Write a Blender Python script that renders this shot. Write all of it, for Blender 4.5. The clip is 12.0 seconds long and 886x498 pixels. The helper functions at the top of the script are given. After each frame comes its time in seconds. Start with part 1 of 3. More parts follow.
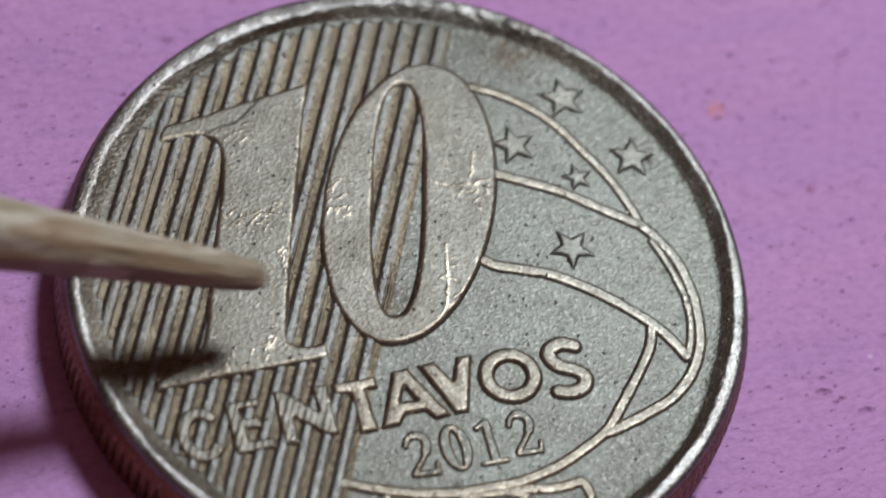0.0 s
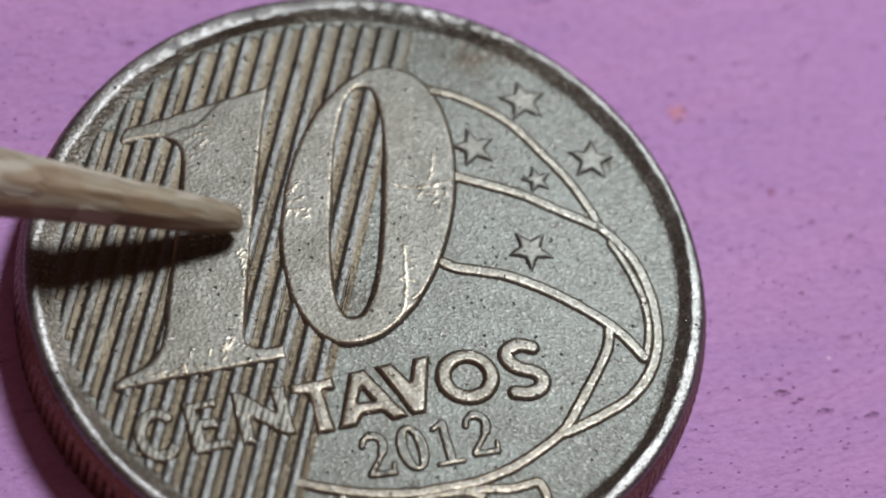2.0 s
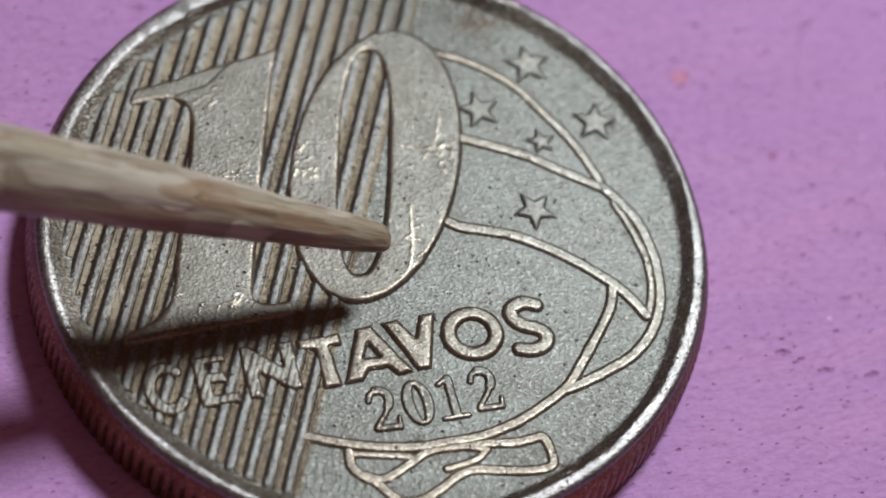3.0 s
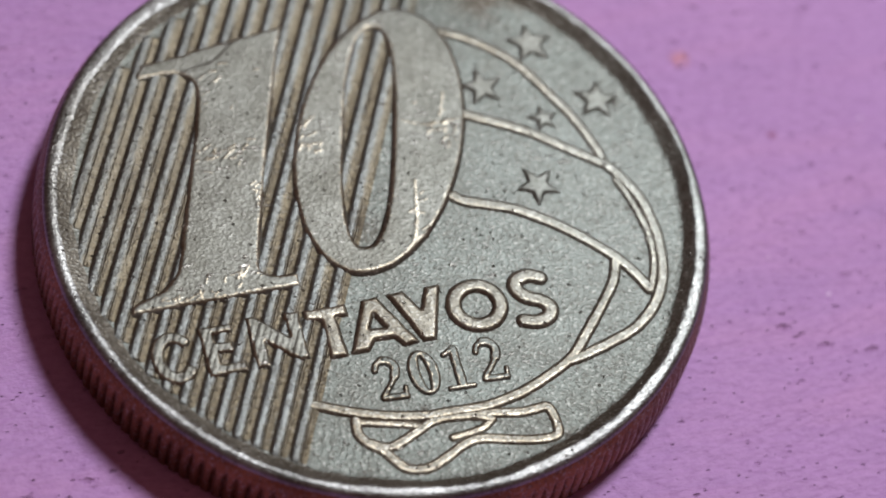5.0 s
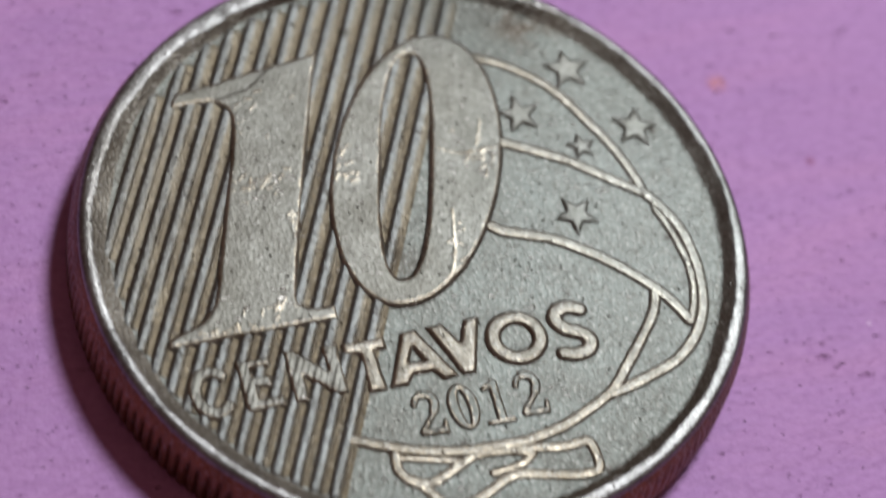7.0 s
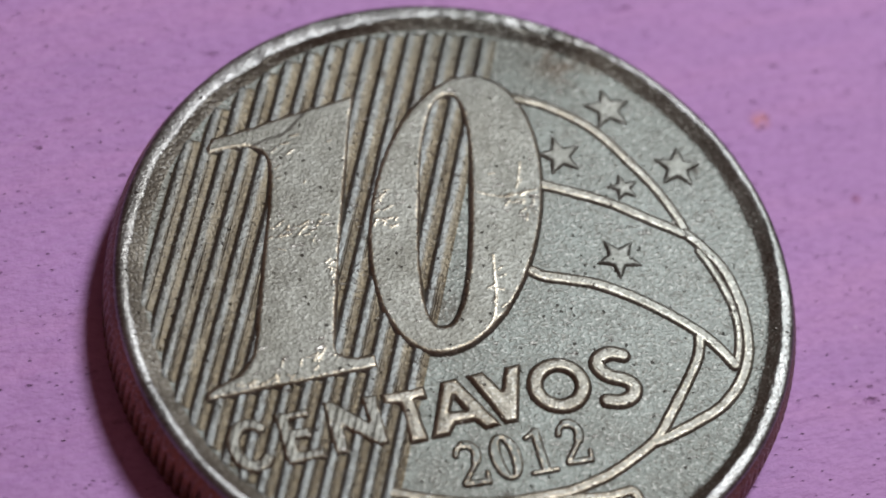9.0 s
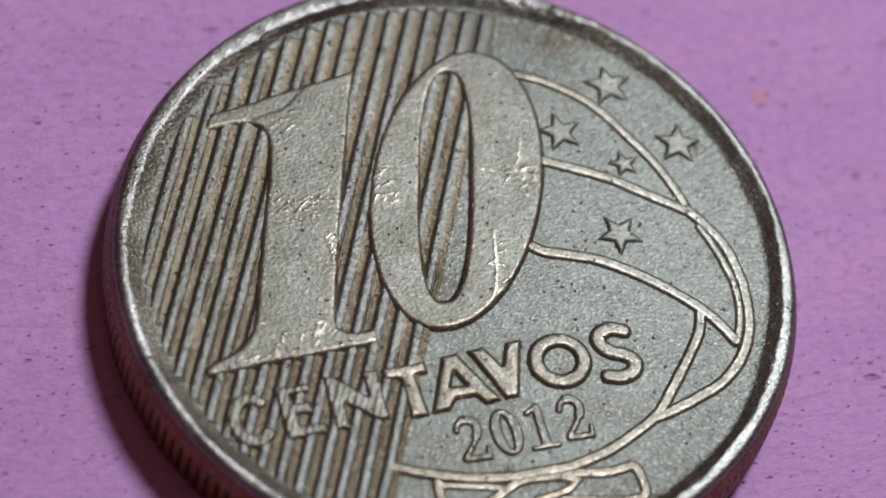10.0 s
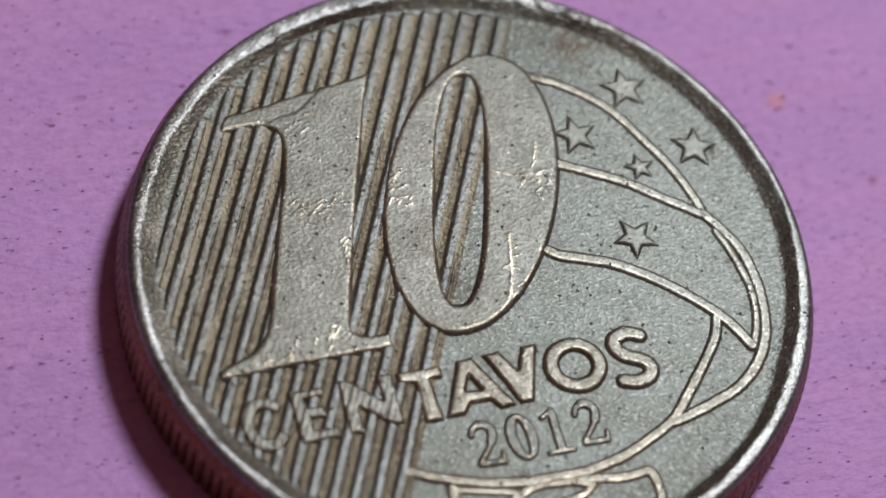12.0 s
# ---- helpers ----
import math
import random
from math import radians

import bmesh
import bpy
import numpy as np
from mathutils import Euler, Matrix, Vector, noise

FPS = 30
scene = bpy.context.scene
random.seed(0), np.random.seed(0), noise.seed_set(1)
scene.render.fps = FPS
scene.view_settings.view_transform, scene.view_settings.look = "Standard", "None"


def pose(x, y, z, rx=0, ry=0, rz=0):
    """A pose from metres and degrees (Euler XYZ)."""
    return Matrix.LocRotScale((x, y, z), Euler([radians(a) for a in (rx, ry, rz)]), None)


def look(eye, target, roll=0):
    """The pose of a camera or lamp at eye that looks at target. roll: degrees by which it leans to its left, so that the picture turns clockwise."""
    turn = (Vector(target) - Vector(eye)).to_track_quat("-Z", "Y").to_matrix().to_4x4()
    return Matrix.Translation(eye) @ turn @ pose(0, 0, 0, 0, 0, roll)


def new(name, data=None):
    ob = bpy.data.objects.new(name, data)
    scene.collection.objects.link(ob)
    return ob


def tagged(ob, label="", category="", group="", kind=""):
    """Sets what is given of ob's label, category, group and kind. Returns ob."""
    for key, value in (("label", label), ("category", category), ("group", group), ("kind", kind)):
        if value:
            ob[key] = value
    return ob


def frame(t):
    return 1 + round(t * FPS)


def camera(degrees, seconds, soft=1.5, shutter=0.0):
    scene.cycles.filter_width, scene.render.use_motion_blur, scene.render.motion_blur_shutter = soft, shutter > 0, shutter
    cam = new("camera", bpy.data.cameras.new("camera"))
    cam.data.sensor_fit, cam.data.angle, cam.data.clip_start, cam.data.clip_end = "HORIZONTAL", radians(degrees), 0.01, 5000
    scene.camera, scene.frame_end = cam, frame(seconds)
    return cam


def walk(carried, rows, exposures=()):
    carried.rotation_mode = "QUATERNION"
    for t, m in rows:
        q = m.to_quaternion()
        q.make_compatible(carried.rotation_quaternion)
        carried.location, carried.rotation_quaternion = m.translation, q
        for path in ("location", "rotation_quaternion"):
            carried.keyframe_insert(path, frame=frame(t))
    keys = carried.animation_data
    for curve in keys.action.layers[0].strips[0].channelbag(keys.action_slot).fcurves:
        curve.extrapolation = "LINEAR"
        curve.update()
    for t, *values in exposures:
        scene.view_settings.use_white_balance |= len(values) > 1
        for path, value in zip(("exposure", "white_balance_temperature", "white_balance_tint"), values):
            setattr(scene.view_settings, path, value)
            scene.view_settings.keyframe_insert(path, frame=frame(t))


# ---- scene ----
# World axes follow the coin's design: x along its lettering, z up, card at z = 0.
cam = camera(18.55, 12.0, soft=1.9, shutter=0.5)
walk(cam, [
    (0.0, pose(-0.02161, -0.03659, 0.06833, 32.154, -9.064, -17.451)),
    (0.5, pose(-0.02075, -0.03529, 0.06815, 32.133, -9.142, -17.639)),
    (1.0, pose(-0.02116, -0.03666, 0.06791, 32.497, -9.256, -17.670)),
    (1.5, pose(-0.02131, -0.03694, 0.06819, 32.343, -9.248, -17.596)),
    (2.0, pose(-0.02045, -0.03743, 0.06866, 32.416, -8.943, -17.399)),
    (2.5, pose(-0.02147, -0.03926, 0.06849, 32.780, -9.021, -17.482)),
    (3.0, pose(-0.02098, -0.03907, 0.06883, 32.502, -8.896, -17.244)),
    (3.5, pose(-0.02140, -0.04054, 0.06915, 33.092, -8.901, -17.385)),
    (3.7, pose(-0.02252, -0.04041, 0.06894, 32.603, -9.376, -17.344)),
    (5.3, pose(-0.02242, -0.04108, 0.06803, 33.563, -9.404, -17.630)),
    (5.5, pose(-0.02231, -0.04150, 0.06809, 33.417, -9.286, -17.449)),
    (6.0, pose(-0.02283, -0.04188, 0.06772, 33.587, -9.320, -17.462)),
    (6.5, pose(-0.02278, -0.04125, 0.06782, 33.179, -9.383, -17.458)),
    (7.0, pose(-0.02313, -0.03870, 0.06805, 32.991, -9.505, -17.622)),
    (7.2, pose(-0.02248, -0.03756, 0.06842, 33.171, -9.071, -17.626)),
    (8.8, pose(-0.02252, -0.03701, 0.06770, 32.925, -8.485, -17.533)),
    (9.0, pose(-0.02254, -0.03688, 0.06791, 32.847, -8.540, -17.560)),
    (9.5, pose(-0.02316, -0.03737, 0.06683, 32.910, -8.714, -17.468)),
    (10.0, pose(-0.02292, -0.03715, 0.06742, 32.738, -8.790, -17.628)),
    (10.5, pose(-0.02254, -0.03661, 0.06743, 32.791, -8.662, -17.613)),
    (11.0, pose(-0.02311, -0.03716, 0.06663, 33.065, -8.726, -17.601)),
    (11.5, pose(-0.02301, -0.03685, 0.06703, 32.800, -8.760, -17.469)),
    (12.0, pose(-0.02293, -0.03698, 0.06702, 32.841, -8.639, -17.444)),
], exposures=[(0.0, -0.12), (1.5, -0.12), (2.5, 0.0), (6.5, 0.0), (7.2, -0.06), (9.0, -0.12), (12.0, -0.12)])
cam.data.dof.use_dof = True
cam.data.dof.focus_distance = 0.0785
cam.data.dof.aperture_fstop = 48.0

# ---- light: one small bright lamp in a dim room ----
world = bpy.data.worlds.new("dim_room")
scene.world = world
world.use_nodes = True
world.node_tree.nodes["Background"].inputs["Color"].default_value = (1.0, 0.50, 0.42, 1)
world.node_tree.nodes["Background"].inputs["Strength"].default_value = 0.15
LIGHT = Vector((0.97, 0.77, 2.15)).normalized()
lamp_data = bpy.data.lights.new("lamp", "AREA")
lamp_data.shape = "DISK"
lamp_data.size = 0.044
lamp_data.energy = 0.415
lamp_data.color = (0.928, 0.970, 1.045)
lamp = new("lamp", lamp_data)
lamp.matrix_world = look(LIGHT * 0.20, (0, 0, 0))

MM = 0.001


# ---- materials ----
class Nodes:
    """A node material with short ways to add and join nodes."""

    def __init__(self, name):
        self.mat = bpy.data.materials.new(name)
        self.mat.use_nodes = True
        self.tree = self.mat.node_tree
        self.bsdf = self.tree.nodes["Principled BSDF"]
        self.coords = self.tree.nodes.new("ShaderNodeTexCoord").outputs["Object"]

    def add(self, kind, values=(), **settings):
        n = self.tree.nodes.new(kind)
        for key, value in settings.items():
            setattr(n, key, value)
        for key, value in dict(values).items():
            if isinstance(value, bpy.types.NodeSocket):
                self.tree.links.new(value, n.inputs[key])
            else:
                n.inputs[key].default_value = value
        return n

    def set(self, **values):
        for key, value in values.items():
            slot = self.bsdf.inputs[key.replace("_", " ")]
            if isinstance(value, bpy.types.NodeSocket):
                self.tree.links.new(value, slot)
            else:
                slot.default_value = value

    def spread(self, scale):
        return self.add("ShaderNodeMapping", {"Vector": self.coords, "Scale": scale}).outputs[0]

    def noise(self, mm, detail=3.0, rough=0.55, vector=None):
        return self.add("ShaderNodeTexNoise", {"Vector": vector or self.coords, "Scale": 1.0 / (mm * MM), "Detail": detail, "Roughness": rough}).outputs["Fac"]

    def cells(self, mm, vector=None, feature="F1"):
        return self.add("ShaderNodeTexVoronoi", {"Vector": vector or self.coords, "Scale": 1.0 / (mm * MM)}, feature=feature)

    def ramp(self, fac, *stops):
        n = self.add("ShaderNodeValToRGB", {"Fac": fac})
        e = n.color_ramp.elements
        while len(e) < len(stops):
            e.new(0.5)
        for slot, (at, col) in zip(e, stops):
            slot.position = at
            slot.color = col if isinstance(col, tuple) else (col, col, col, 1)
        return n.outputs[0]

    def math(self, op, a, b=0.0, clamp=False):
        return self.add("ShaderNodeMath", {0: a, 1: b}, operation=op, use_clamp=clamp).outputs[0]

    def mix(self, fac, a, b):
        n = self.add("ShaderNodeMix", {"Factor": fac, 6: a, 7: b}, data_type="RGBA")
        return n.outputs[2]

    def bump(self, height, mm, normal=None, strength=1.0):
        values = {"Height": height, "Strength": strength, "Distance": mm * MM}
        if normal:
            values["Normal"] = normal
        return self.add("ShaderNodeBump", values).outputs[0]

    def spot(self, x, y, radius, soft):
        """One near a place of the object's own plane, falling to nought at the radius."""
        d = self.add("ShaderNodeVectorMath", {0: self.add("ShaderNodeVectorMath", {0: self.coords, 1: (1, 1, 0)}, operation="MULTIPLY").outputs[0], 1: (x * MM, y * MM, 0)}, operation="DISTANCE").outputs["Value"]
        return self.add("ShaderNodeMapRange", {"Value": d, "From Min": radius * MM, "From Max": radius * soft * MM, "To Min": 0.0, "To Max": 1.0}).outputs[0]


SCARS = ((-3.9, 2.6, 1.5), (-3.3, 0.6, 0.9), (-6.2, -1.9, 1.3), (-1.7, 2.9, 1.3), (2.5, 2.2, 1.2), (-4.3, -1.4, 0.9))

GRIME = ((3.05, -8.61, 0.16), (-0.80, -6.94, 0.16), (-3.85, -7.91, 0.09), (-3.07, -8.54, 0.10), (-4.29, -7.70, 0.07), (-5.14, -0.70, 0.07), (-0.08, 7.61, 0.24), (-2.76, 6.23, 0.07), (7.45, -1.56, 0.14), (8.37, 2.25, 0.20))


def coin_metal(name, low, high, rough, coarse=1.0, flecks=0.4, flow=0.0, fluted=False, speckled=0.42):
    """Tarnished, worn bronze: a dull film over the metal, grainy, pitted and scratched."""
    n = Nodes(name)
    tone = n.noise(1.8, 5, 0.6)
    col = n.mix(n.ramp(tone, (0.36, 0.0), (0.64, 1.0)), low, high)
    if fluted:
        # brown painted along each flute's lee side and grooves in place of shade
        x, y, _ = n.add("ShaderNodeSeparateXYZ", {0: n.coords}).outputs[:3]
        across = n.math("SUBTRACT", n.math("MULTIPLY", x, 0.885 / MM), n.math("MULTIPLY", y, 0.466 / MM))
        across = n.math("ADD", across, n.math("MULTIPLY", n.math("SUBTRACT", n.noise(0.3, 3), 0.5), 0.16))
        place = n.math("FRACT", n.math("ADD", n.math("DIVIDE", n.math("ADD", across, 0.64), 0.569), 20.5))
        lee_shade = n.ramp(place, (0.05, 0.8), (0.20, 0.0), (0.48, 0.05), (0.66, 0.75), (0.95, 0.9))
        col = n.mix(lee_shade, col, (0.116, 0.091, 0.054, 1))
    # cooler and paler to the right, with the glare there painted in
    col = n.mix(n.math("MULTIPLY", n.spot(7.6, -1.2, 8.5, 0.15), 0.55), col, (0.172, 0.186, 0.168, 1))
    # browner towards the left edge
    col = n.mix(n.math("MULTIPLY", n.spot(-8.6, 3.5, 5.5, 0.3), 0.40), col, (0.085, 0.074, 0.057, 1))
    grain = n.noise(0.20, 1, 0.5)
    fine = n.noise(0.065, 2, 0.5)
    film = n.ramp(n.noise(0.11, 2, 0.6), (0.32, 1.0), (0.48, 0.0))
    col = n.mix(n.math("MULTIPLY", film, 0.62), col, (0.068, 0.061, 0.048, 1))
    pit = n.cells(0.30)
    edge = n.math("ADD", pit.outputs["Distance"], n.math("MULTIPLY", n.math("SUBTRACT", n.noise(0.07, 2), 0.5), 0.3))
    pits = n.ramp(edge, (0.05, 1.0), (0.17, 0.0))
    some = n.ramp(n.add("ShaderNodeSeparateColor", {0: pit.outputs["Color"]}).outputs[0], (0.45, 0.0), (0.90, 1.0))
    pits = n.math("MULTIPLY", pits, some)
    col = n.mix(n.math("MULTIPLY", pits, 0.55), col, (0.05, 0.042, 0.032, 1))
    smear = n.math("MULTIPLY", n.spot(5.6, 7.1, 1.5, 0.3), n.ramp(n.noise(0.7, 3), (0.38, 0.0), (0.6, 1.0)))
    col = n.mix(n.math("MULTIPLY", smear, 0.8), col, (0.06, 0.034, 0.018, 1))
    patch = n.math("MULTIPLY", n.spot(4.0, 8.2, 3.6, 0.4), n.ramp(n.noise(1.3, 3), (0.30, 0.4), (0.6, 1.0)))
    col = n.mix(n.math("MULTIPLY", patch, 0.65), col, (0.070, 0.072, 0.062, 1))
    grime = n.math("MAXIMUM", n.spot(0.56, 6.36, 0.34, 0.4), n.math("MULTIPLY", n.spot(-0.55, -0.72, 0.75, 0.3), n.ramp(n.noise(0.25, 3), (0.38, 0.0), (0.55, 1.0))))
    col = n.mix(n.math("MULTIPLY", grime, 0.6), col, (0.055, 0.046, 0.036, 1))
    for gx, gy, size in GRIME:
        col = n.mix(n.math("MULTIPLY", n.spot(gx, gy, size, 0.4), 0.75), col, (0.040, 0.033, 0.026, 1))
    worn = n.ramp(n.noise(0.28, 4, 0.6), (0.32, rough + 0.04), (0.70, rough - 0.04))
    n.set(Metallic=1.0, Roughness=worn)
    normal = n.bump(n.noise(0.6, 2, 0.5), 0.007 * coarse)
    normal = n.bump(grain, 0.006 * coarse, normal)
    normal = n.bump(fine, 0.006 * coarse, normal)
    speck = n.noise(0.115, 2, 0.5, n.spread((1.0, 1.25, 1.0)))
    specks = n.ramp(speck, (0.54, 0.0), (0.70, 1.0))
    normal = n.bump(n.ramp(speck, (0.30, 0.0), (0.70, 1.0)), 0.0085 * coarse, normal)
    normal = n.bump(pits, -0.05, normal)
    if flow:
        # metal that flowed outwards towards the rim under the die
        x, y, _ = n.add("ShaderNodeSeparateXYZ", {0: n.coords}).outputs[:3]
        radius = n.add("ShaderNodeVectorMath", {0: n.coords}, operation="LENGTH").outputs["Value"]
        polar = n.add("ShaderNodeCombineXYZ", {0: n.math("MULTIPLY", n.math("ARCTAN2", y, x), 9.0), 1: n.math("MULTIPLY", radius, 0.30 / MM), 2: 0.0}).outputs[0]
        lines = n.add("ShaderNodeTexNoise", {"Vector": polar, "Scale": 7.0, "Detail": 2.0}).outputs["Fac"]
        outer = n.add("ShaderNodeMapRange", {"Value": radius, "From Min": 6.5 * MM, "From Max": 8.8 * MM}).outputs[0]
        normal = n.bump(n.math("MULTIPLY", n.ramp(lines, (0.35, 0.0), (0.65, 1.0)), outer), 0.010 * flow, normal)
    area = n.math("MULTIPLY", n.ramp(n.noise(1.6, 4, 0.65), (0.44, 0.10), (0.62, 1.0)), 0.7)
    for sx, sy, reach in SCARS:
        area = n.math("MAXIMUM", area, n.math("MULTIPLY", n.spot(sx, sy, reach, 0.35), 1.3))
    bent = n.add("ShaderNodeTexNoise", {"Vector": n.coords, "Scale": 1 / (0.12 * MM), "Detail": 2.0}).outputs["Color"]
    bent = n.add("ShaderNodeVectorMath", {0: bent, 1: (0.00022, 0.00022, 0.00022)}, operation="MULTIPLY").outputs[0]
    bent = n.add("ShaderNodeVectorMath", {0: bent, 1: n.coords}, operation="ADD").outputs[0]
    nicks = None
    for size, turn, least in ((0.36, 0.3, 0.40), (0.30, 1.2, 0.40), (0.22, 2.2, 0.45)):
        nick = n.cells(size, n.add("ShaderNodeMapping", {"Vector": bent, "Rotation": (0, 0, turn), "Scale": (0.5, 1.6, 1.0), "Location": (turn, 0, 0)}).outputs[0])
        chosen = n.add("ShaderNodeSeparateColor", {0: nick.outputs["Color"]}).outputs[1]
        these = n.math("MULTIPLY", n.ramp(nick.outputs["Distance"], (0.10, 1.0), (0.24, 0.0)), n.ramp(chosen, (least, 0.0), (0.85, 1.0)))
        nicks = these if nicks is None else n.math("MAXIMUM", nicks, these)
    nicks = n.math("MULTIPLY", nicks, area, clamp=True)
    normal = n.bump(nicks, 0.024, normal)
    # glints on the specks and nicks, painted in as paler colour
    col = n.mix(n.math("MULTIPLY", specks, speckled), col, (0.40, 0.40, 0.36, 1))
    n.set(Base_Color=n.mix(n.math("MULTIPLY", nicks, flecks), col, (0.60, 0.58, 0.52, 1)))
    n.set(Normal=normal)
    return n.mat


def card_paper():
    """Matt lavender card with small dents, dark flecks and glints."""
    n = Nodes("lavender_card")
    col = n.mix(n.ramp(n.noise(7.0, 4), (0.3, 0.0), (0.7, 1.0)), (0.383, 0.200, 0.428, 1), (0.441, 0.234, 0.480, 1))
    streak = n.noise(1.6, 4, 0.6, n.spread((0.35, 1.2, 1.0)))
    col = n.mix(n.math("MULTIPLY", n.ramp(streak, (0.45, 0.0), (0.75, 1.0)), 0.25), col, (0.50, 0.27, 0.50, 1))
    broad = n.add("ShaderNodeMapping", {"Vector": n.coords, "Rotation": (0, 0, 0.30), "Scale": (0.16, 1.0, 1.0)}).outputs[0]
    col = n.mix(n.math("MULTIPLY", n.ramp(n.noise(1.9, 3, 0.5, broad), (0.46, 0.0), (0.66, 1.0)), 0.45), col, (0.50, 0.25, 0.47, 1))
    flecks = None
    for size, keep, dark, turn in ((0.85, 0.62, 0.55, 0.0), (0.42, 0.58, 0.45, 0.3), (0.20, 0.45, 0.32, 0.7)):
        plane = n.add("ShaderNodeMapping", {"Vector": n.coords, "Rotation": (0, 0, 0.3 + 0.2 * turn), "Scale": (0.50, 1.25, 1.0), "Location": (turn, turn, 0)}).outputs[0]
        fleck = n.cells(size, plane)
        wobble = n.math("ADD", fleck.outputs["Distance"], n.math("MULTIPLY", n.math("SUBTRACT", n.noise(size * 0.2, 2), 0.5), 0.3))
        pick_one = n.add("ShaderNodeSeparateColor", {0: fleck.outputs["Color"]}).outputs[0]
        these = n.math("MULTIPLY", n.ramp(wobble, (0.04, 1.0), (0.17, 0.0)), n.ramp(pick_one, (keep, 0.0), (min(keep + 0.35, 1.0), 1.0)))
        col = n.mix(n.math("MULTIPLY", these, dark), col, (0.165, 0.055, 0.145, 1))
        flecks = these if flecks is None else n.math("MAXIMUM", flecks, these)
    red = n.math("MULTIPLY", n.spot(12.04, 4.81, 0.42, 0.1), n.ramp(n.noise(0.3, 3), (0.35, 0.0), (0.6, 1.0)))
    col = n.mix(red, col, (0.62, 0.22, 0.16, 1))
    red = n.math("MULTIPLY", n.spot(13.99, 1.35, 0.24, 0.1), 0.7)
    col = n.mix(red, col, (0.25, 0.05, 0.12, 1))
    # glints painted on as tiny pale dots
    glint = n.cells(1.5)
    pick = n.add("ShaderNodeSeparateColor", {0: glint.outputs["Color"]})
    glints = n.math("MULTIPLY", n.ramp(glint.outputs["Distance"], (0.03, 1.0), (0.06, 0.0)), n.ramp(pick.outputs[1], (0.78, 0.0), (0.8, 1.0)))
    col = n.mix(n.math("MULTIPLY", glints, 0.6), col, (0.75, 0.6, 0.75, 1))
    mottle = n.noise(0.24, 4, 0.65, n.spread((0.6, 1.2, 1.0)))
    col = n.mix(n.math("MULTIPLY", n.ramp(mottle, (0.36, 1.0), (0.56, 0.0)), 0.40), col, (0.29, 0.125, 0.32, 1))
    n.set(Base_Color=col, Roughness=0.66, Specular_IOR_Level=0.42)
    normal = n.bump(n.noise(2.4, 4, 0.6, n.spread((0.5, 1.2, 1.0))), 0.15)
    normal = n.bump(n.noise(0.5, 4, 0.65, n.spread((0.6, 1.2, 1.0))), 0.12, normal)
    normal = n.bump(n.noise(0.13, 3, 0.6), 0.018, normal)
    normal = n.bump(flecks, -0.09, normal)
    n.set(Normal=normal)
    return n.mat


def split_wood():
    """Pale split bamboo with long fibres, lifted flakes and darker scars."""
    n = Nodes("pale_wood")
    fibre = n.noise(0.24, 4, 0.65, n.spread((0.05, 1.0, 1.0)))
    patch = n.noise(1.2, 3, 0.5, n.spread((0.28, 1.0, 1.0)))
    col = n.mix(n.ramp(fibre, (0.32, 0.0), (0.66, 1.0)), (0.165, 0.135, 0.082, 1), (0.345, 0.310, 0.215, 1))
    flake = n.ramp(patch, (0.51, 0.0), (0.54, 1.0))
    col = n.mix(n.math("MULTIPLY", flake, 0.7), col, (0.440, 0.415, 0.325, 1))
    scar = n.noise(1.1, 3, 0.6, n.spread((0.22, 1.0, 1.0)))
    col = n.mix(n.ramp(scar, (0.42, 0.75), (0.46, 0.0)), col, (0.225, 0.150, 0.078, 1))
    split = n.noise(0.11, 3, 0.6, n.spread((0.035, 1.0, 1.0)))
    col = n.mix(n.math("MULTIPLY", n.ramp(split, (0.34, 1.0), (0.46, 0.0)), 0.6), col, (0.105, 0.078, 0.042, 1))
    n.set(Base_Color=col, Roughness=n.ramp(fibre, (0.3, 0.42), (0.7, 0.6)))
    normal = n.bump(fibre, 0.07)
    normal = n.bump(flake, 0.05, normal)
    normal = n.bump(split, 0.03, normal)
    n.set(Normal=normal)
    return n.mat


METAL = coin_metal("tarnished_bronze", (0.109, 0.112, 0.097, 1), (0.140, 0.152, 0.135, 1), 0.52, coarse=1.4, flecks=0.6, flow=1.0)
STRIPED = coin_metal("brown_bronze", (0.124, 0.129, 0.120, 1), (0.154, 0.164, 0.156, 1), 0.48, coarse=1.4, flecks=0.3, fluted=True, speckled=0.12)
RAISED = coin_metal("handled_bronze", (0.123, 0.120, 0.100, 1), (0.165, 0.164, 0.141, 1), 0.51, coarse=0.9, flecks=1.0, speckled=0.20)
GOLD = coin_metal("rubbed_gold_bronze", (0.122, 0.111, 0.087, 1), (0.174, 0.161, 0.129, 1), 0.48, coarse=1.0, flecks=0.7)
# paler copy of the bronze, for highlights painted on raised edges
EDGE_HIGHLIGHT = coin_metal("edge_highlight", (0.171, 0.143, 0.100, 1), (0.292, 0.259, 0.198, 1), 0.38, coarse=0.6)
BRIGHT = coin_metal("rubbed_bronze", (0.119, 0.118, 0.112, 1), (0.258, 0.255, 0.243, 1), 0.42, coarse=1.0, flow=0.25)
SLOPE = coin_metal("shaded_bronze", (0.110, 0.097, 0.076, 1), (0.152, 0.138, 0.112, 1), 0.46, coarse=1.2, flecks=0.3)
DULL = coin_metal("dark_bronze", (0.17, 0.074, 0.035, 1), (0.28, 0.128, 0.062, 1), 0.50)
CARD = card_paper()
WOOD = split_wood()


